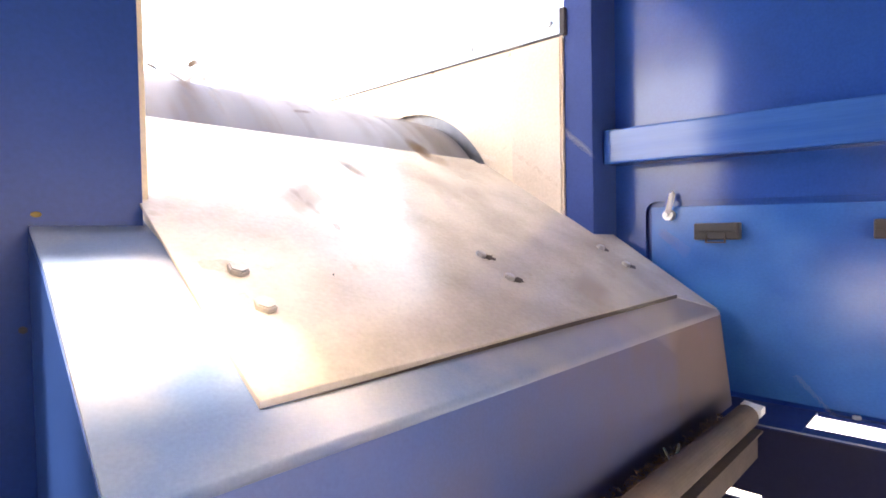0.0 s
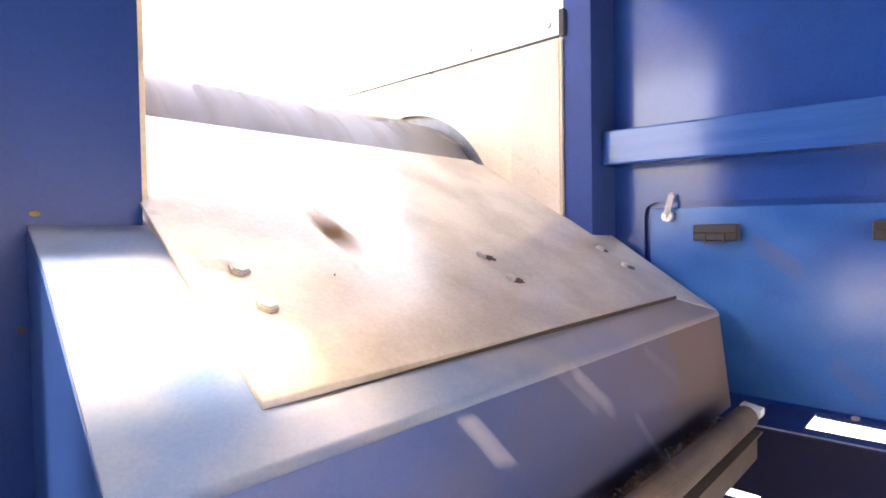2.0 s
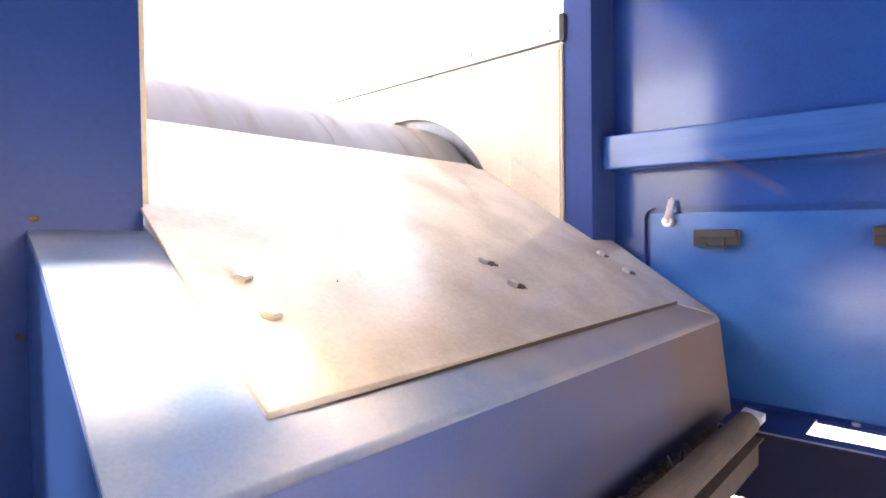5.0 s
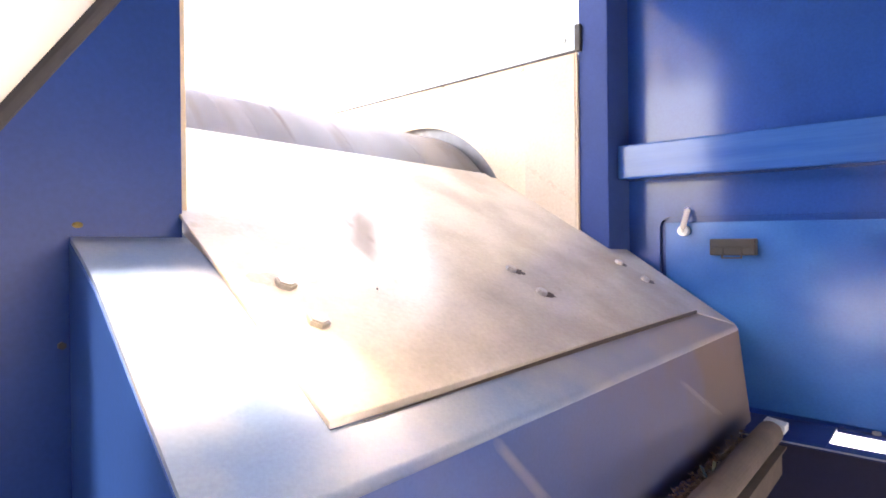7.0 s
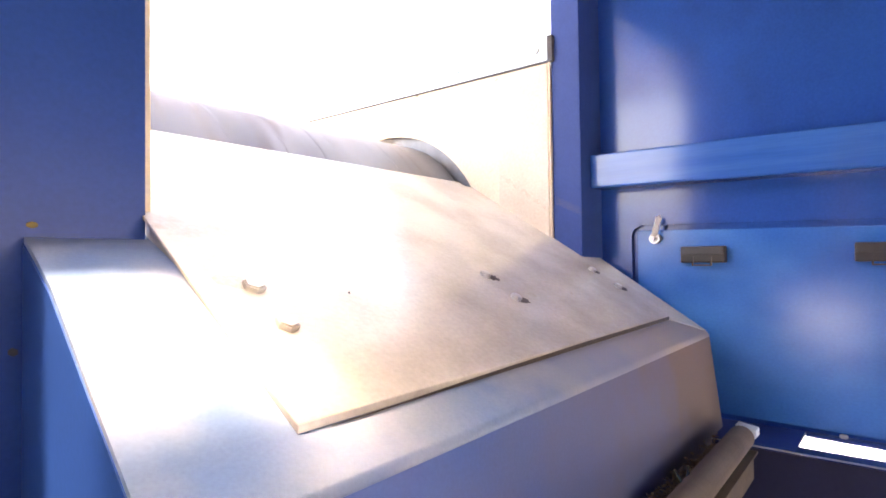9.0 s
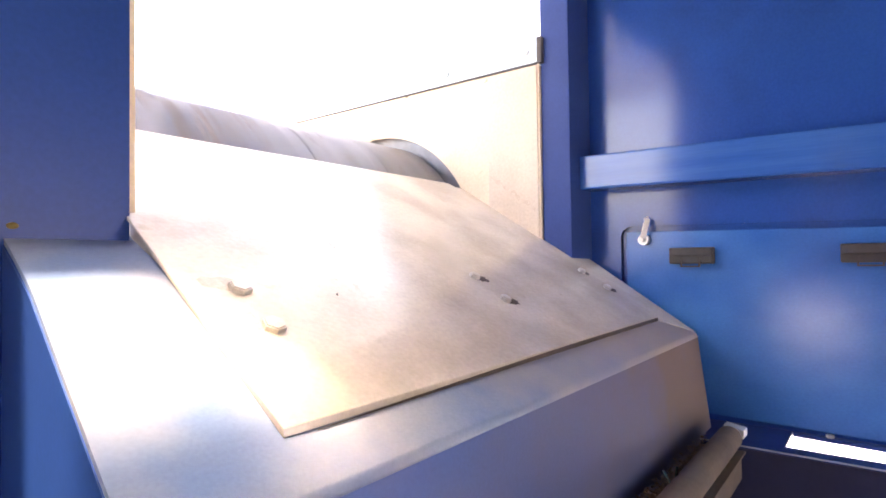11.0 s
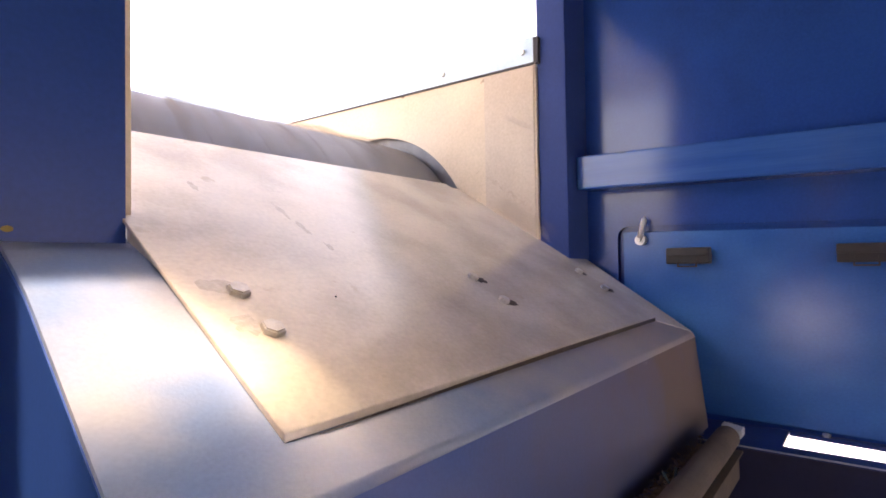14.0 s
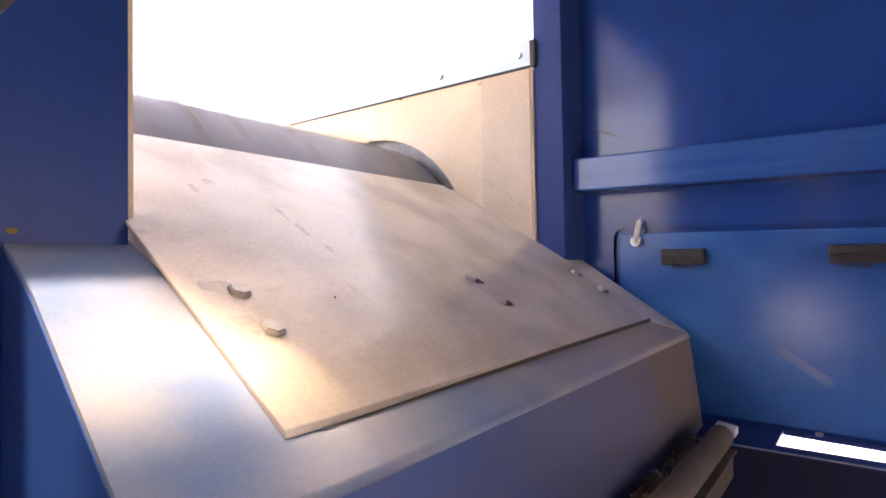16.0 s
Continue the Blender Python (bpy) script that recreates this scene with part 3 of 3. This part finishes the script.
def liner():
    """Tan side plate with a round cut-out for the drum, and the flange over it."""
    s = empty("side_liner")
    tagged(s, "dusty tan steel side plate with a round drum cut-out", "plate")
    x0, x1 = 1.182, 1.190
    r = 0.458
    arc = [(DRUM_Y + r * math.cos(radians(a)), DRUM_Z + r * math.sin(radians(a))) for a in range(180, -1, -4)]
    bm = bmesh.new()
    top = [(p[0], 2.44 + 0.012 * p[0]) for p in arc]
    for x in (x0, x1):
        va = [bm.verts.new((x, y, z)) for y, z in arc]
        vt = [bm.verts.new((x, y, z)) for y, z in top]
        for i in range(len(arc) - 1):
            bm.faces.new((va[i], va[i + 1], vt[i + 1], vt[i]))
    box(bm, x0, x1, 0.0, arc[0][0], 1.6, 2.44)
    box(bm, x0, x1, arc[-1][0], 1.75, 1.6, 2.46)
    part("plate", bm, TAN, s)
    # Added sheet whose darker colour paints the soft shadow near the opening.
    part("shade_sheet", boxes((1.1775, 1.1815, 0.006, 0.187, 1.75, 2.436), bevel=0.001), TAN_SHADED, s, "greyer sheet painted as the shaded part of the side plate")
    rnd = random.Random(8)
    for k in range(7):
        bm = bmesh.new()
        f = k / 6
        bmesh.ops.create_circle(bm, cap_ends=True, segments=11, radius=1)
        for v in bm.verts:
            q = rnd.uniform(0.6, 1.2)
            v.co = Vector((1.1771, 0.17 - 0.14 * f + (v.co.x * 0.016 - v.co.y * 0.004) * q, 2.10 - 0.10 * f + (v.co.x * 0.008 + v.co.y * 0.006) * q + rnd.uniform(-0.006, 0.006)))
        part("smear", bm, SMEAR, s, "brown dirt smear")
    part("backing", boxes((1.215, 1.225, 0.2, 1.4, 1.4, 2.43)), DRUM, s, "dark steel backing behind the cut-out")
    # Cream strips put the brightness of the sky gap into colour.
    for z0, z1 in ((1.75, 1.905), (1.97, 2.16), (2.32, 2.435)):
        part("gap_light_strip", boxes((1.2052, 1.2140, 0.001, 0.006, z0, z1)), CREAM, s)
    part("gap_light_strip", boxes((1.1905, 1.2050, 0.001, 0.006, 1.75, 2.435)), CREAM, s)
    part("joint_strip", prism([(0.005, 2.4375), (1.2, 2.4510), (1.2, 2.4560), (0.005, 2.4445)], 1.1765, 1.1815), RUBBER, s, "thin dark joint under the flange")
    fl = part("flange", boxes((1.186, 1.200, 0.0, 1.75, 2.445, 2.53), bevel=0.003), PALE, s, "blue flange strip, its colour paled as if washed out by the sky")
    for y in (0.045, 0.36):
        part("bolt", rod((1.186, y, 2.485), (1.176, y, 2.485), 0.010, 6), ZINC, fl)
    part("seal", boxes((1.176, 1.1995, -0.012, 0.004, 2.44, 2.52)), RUBBER, s, "black rubber seal")


# ---- loose material ----
def debris():
    """Chips and dust caught behind the catch tube."""
    rnd = random.Random(5)
    bm = bmesh.new()
    for k in range(1200):
        x = rnd.uniform(-0.05, 1.12) if k % 3 else rnd.uniform(0.5, 0.95)
        m = pose(x, rnd.uniform(-0.502, -0.456), 1.3765 + 0.030 * rnd.random(), rnd.uniform(0, 360), rnd.uniform(-40, 40), rnd.uniform(0, 360)) @ Matrix.Scale(rnd.uniform(0.12, 0.32), 4)
        first = len(bm.verts)
        bm.from_mesh(CHIP_MESHES[k % 9])
        bm.verts.ensure_lookup_table()
        for v in bm.verts[first:]:
            v.co = m @ v.co
    tagged(part("debris", bm, CHIP_TAN), "brown chips and dust caught behind the tube", "debris", kind="stuff")
    for x, y, rz in ((0.700, -0.500, 50), (0.735, -0.506, 10)):
        bm = boxes((-0.016, 0.016, -0.003, 0.003, -0.001, 0.001), bevel=0.0005)
        for v in bm.verts:
            v.co.z += 6 * v.co.x ** 2
        o = part("metal_offcut", bm, BRASS)
        o.matrix_basis = pose(x, y, 1.433, 20, -35, rz)
        tagged(o, "small shiny curled brass offcut on the tube", "offcut")


def infeed():
    bm = boxes((-0.02, 1.20, 1.18, 2.2, 1.70, 1.74))
    tagged(part("infeed_floor", bm, DUSTY), "dusty steel infeed table behind the drum", "floor", kind="structure")


# chips in clear view: seconds, place along the chute, and size
SKIMMING = [(0, 0.22, -0.079, 1.9), (0, 0.67, -0.369, 1.5), (0, 0.76, 0.192, 1.8), (0, 1.21, 0.135, 1.6), (0.5, 0.25, 0.081, 1.8),
            (0.5, 0.61, -0.131, 1.5), (2, 0.21, -0.177, 2.2), (3.5, 0.89, -0.366, 1.5), (6.5, 0.37, 0.123, 1.4), (7, 0.21, -0.148, 2.2),
            (12.5, 0.43, -0.401, 1.2), (13, 0.60, -0.238, 1.6), (14.5, 0.41, -0.348, 1.0), (15, 0.73, -0.221, 1.1)]
FALLING = [(0.3, 0.33, 1.63, 2.0), (0.3, 0.23, 1.72, 1.6), (0.5, -0.03, 1.66, 1.2), (0.5, 0.64, 1.50, 1.5), (1, 0.26, 1.65, 1.4),
           (1.5, 0.81, 1.60, 1.5), (1.5, 0.89, 1.46, 1.6), (2, 0.34, 1.64, 1.6), (2, 0.62, 1.62, 1.4), (2.5, 0.31, 1.68, 1.3),
           (3, 0.28, 1.66, 1.5), (3, 0.53, 1.53, 1.6), (6.5, 0.70, 1.75, 1.5), (6.5, 0.44, 1.66, 1.4), (7, 0.09, 1.63, 1.6),
           (7, 0.62, 1.59, 1.4), (7.5, 0.58, 1.65, 1.5), (8, 0.09, 1.63, 1.3), (8.5, 0.30, 1.66, 1.5), (8.5, 0.39, 1.60, 1.4),
           (11.5, 0.36, 1.65, 1.4), (12, 0.26, 1.67, 1.5), (12.5, 0.15, 1.65, 1.6), (13, 0.30, 1.71, 1.3), (14, 0.46, 1.71, 1.3)]
OFF_DRUM = [(0, 0.54, 2.13), (0, 0.26, 2.19), (1.5, 0.84, 2.16), (2.5, 0.93, 2.17), (3, 1.21, 2.26), (3.5, 0.80, 2.16), (4, 1.10, 2.25),
            (11.5, 0.75, 2.20), (0.1, 0.06, 2.31), (0.3, 0.15, 2.33), (0.3, 0.08, 2.29), (0.5, 0.12, 2.33), (0.7, 0.05, 2.30), (0.9, 0.16, 2.31),
            (1.0, 0.06, 2.34), (1.3, 0.10, 2.31), (1.5, 0.20, 2.30), (2.0, 0.08, 2.32), (2.0, 0.18, 2.30), (2.5, 0.09, 2.30), (0.0, 0.10, 2.33),
            (6.5, 0.12, 2.30), (7.5, 0.08, 2.31), (8.8, 0.10, 2.32), (12.2, 0.10, 2.31), (13.0, 0.07, 2.30)]

# white flakes: seconds, place, speed and size
FLAKES = [(1.0, 0.397, -0.5, 1.542, 4.5, 1.5), (2.0, 0.422, -0.5, 1.616, 4.5, 0.7), (2.0, 0.642, -0.5, 1.47, 5.0, 0.8), (2.0, 0.175, -0.5, 1.612, 4.0, 0.7),
          (8.5, 0.506, -0.5, 1.609, 6.0, 0.8), (8.5, 0.292, -0.5, 1.549, 4.5, 0.7), (12.0, 0.374, -0.5, 1.633, 6.0, 0.7), (13.0, 0.394, -0.5, 1.658, 1.5, 0.7),
          (13.0, 0.508, -0.245, 1.785, 0.5, 2.2), (13.5, 1.05, -0.489, 1.882, 4.0, 0.5), (1.5, -0.198, -0.4, 1.735, 0.8, 0.8)]


def flights():
    """Where and when each chip flies: seconds, place and speed as it comes off the drum or skims the plate."""
    rnd = random.Random(11)
    out = []
    t = -0.3
    while t < 15.9:
        rate = 32 if t < 1.2 else 17 if t < 4.3 else 9 if t < 6.2 else 18 if t < 9.3 else 9 if t < 11.2 else 14 if t < 13 else 10
        t += rnd.expovariate(rate)
        x = rnd.uniform(0.05, 1.12)
        if rnd.random() < 0.62:
            y = rnd.uniform(0.20, 0.34)
            out.append((t, (x, y, plate_z(y) + rnd.uniform(0.03, 0.16)), (rnd.gauss(0.05, 0.25), -rnd.uniform(3.0, 5.0), -rnd.uniform(0.6, 1.8)), rnd.uniform(0.6, 1.3), rnd.randrange(2)))
        else:
            out.append((t, (x, 0.5, 2.30 + rnd.uniform(0, 0.08)), (rnd.gauss(0.1, 0.35), -rnd.uniform(2.8, 5.2), rnd.uniform(-0.6, 0.9)), rnd.uniform(0.6, 1.3), rnd.randrange(2)))
    for t, x, y, s in SKIMMING:
        out.append((t, (x, y, plate_z(y) + 0.06), (0.05, -3.6, -2.0), 0.75 * s, t < 9))
    for t, x, z, s in FALLING:
        out.append((t, (x, -0.52, z), (0.1, -3.4, -2.6), 0.5 * s, False))
    for t, x, z in OFF_DRUM:
        out.append((t, (x, 0.42, z), (0.05, -3.2, -0.3), 1.7, True))
    return out


def chips():
    made = []
    rnd = random.Random(3)
    for k, (t0, p, v, s, dark) in enumerate(flights()):
        o = new("chip", CHIP_MESHES[3 * rnd.randrange(3) + (0 if dark else rnd.randrange(1, 3))])
        o.scale = (s, s, s)
        tagged(o, "wood chip thrown off the drum and down the chute" if o.data.materials[0] is CHIP else "dark brown wood chip thrown down the chute", "wood chip", "flying chips")
        made.append((o, t0, Vector(p), Vector(v), rnd))
    for k, (t0, x, y, z, speed, s) in enumerate(FLAKES):
        o = new("flake", FLAKE_MESHES[k % 3])
        o.scale = (s, s, s)
        tagged(o, "small white flake flying over the chute", "flake", "flying flakes")
        made.append((o, t0, Vector((x, y, z)), Vector((0.12, -0.75, -0.65)) * speed, rnd))
    return made


def chip_rows(t0, p, v, rnd):
    """Rest on the infeed table, flight under gravity, rest on the ground."""
    spin = Vector([rnd.uniform(-700, 700) for _ in range(3)])
    ang = Vector([rnd.uniform(0, 360) for _ in range(3)])
    rest = pose(p.x, rnd.uniform(1.3, 2.1), 1.745, 0, 0, ang.z)
    back = max(1, math.ceil(FPS * (0.55 - p.y) / -v.y))
    f0 = round(t0 * FPS)
    rows = []
    first = f0 - back
    if first > 5:
        rows += [(0.0, rest), ((first - 5) / FPS, rest), ((first - 4) / FPS, rest)]
    pos = None
    for f in range(max(0, first), f0 + 40):
        dt = f / FPS - t0
        q = p + v * dt + Vector((0, 0, -4.9)) * dt * dt
        low = 2.285 if q.y >= 0.36 else plate_z(q.y) + 0.012 if q.y > -0.36 else (deck_z(q.y) + 0.012 if -0.43 < q.y <= -0.36 else 0.012)
        q.z = max(q.z, low)
        q.y = max(q.y, -2.15)
        q.x = min(q.x, 1.23 if q.y > 0 else 1.10 if q.y < -0.42 else 1.24)
        a = ang + spin * dt
        pos = q
        if f <= 480:
            rows.append((f / FPS, pose(q.x, q.y, q.z, a.x, a.y, a.z)))
        if q.z <= 0.013:
            break
    end = pose(pos.x, pos.y, 0.012, 0, 0, a.z)
    last = round(rows[-1][0] * FPS)
    if last < 478:
        rows += [((last + 2) / FPS, end), (16.0, end)]
    elif last < 480:
        rows.append((16.0, rows[-1][1]))
    if rows[0][0] > 0:
        rows.insert(0, (0.0, rows[0][1]))
    return rows


ground()
wall_left()
wall_right()
light_hood()
chute()
lip()
shelf()
near_hatch()
liner()
rotor = drum()
debris()
infeed()
chip_list = chips()


def motions():
    rows = []
    for f in range(0, 481):
        rows.append((f / FPS, pose(0, DRUM_Y, DRUM_Z, (f * 71.0) % 360, 0, 0)))
    walk(rotor, rows)
    for o, t0, p, v, rnd in chip_list:
        walk(o, chip_rows(t0, p, v, rnd))


motions()
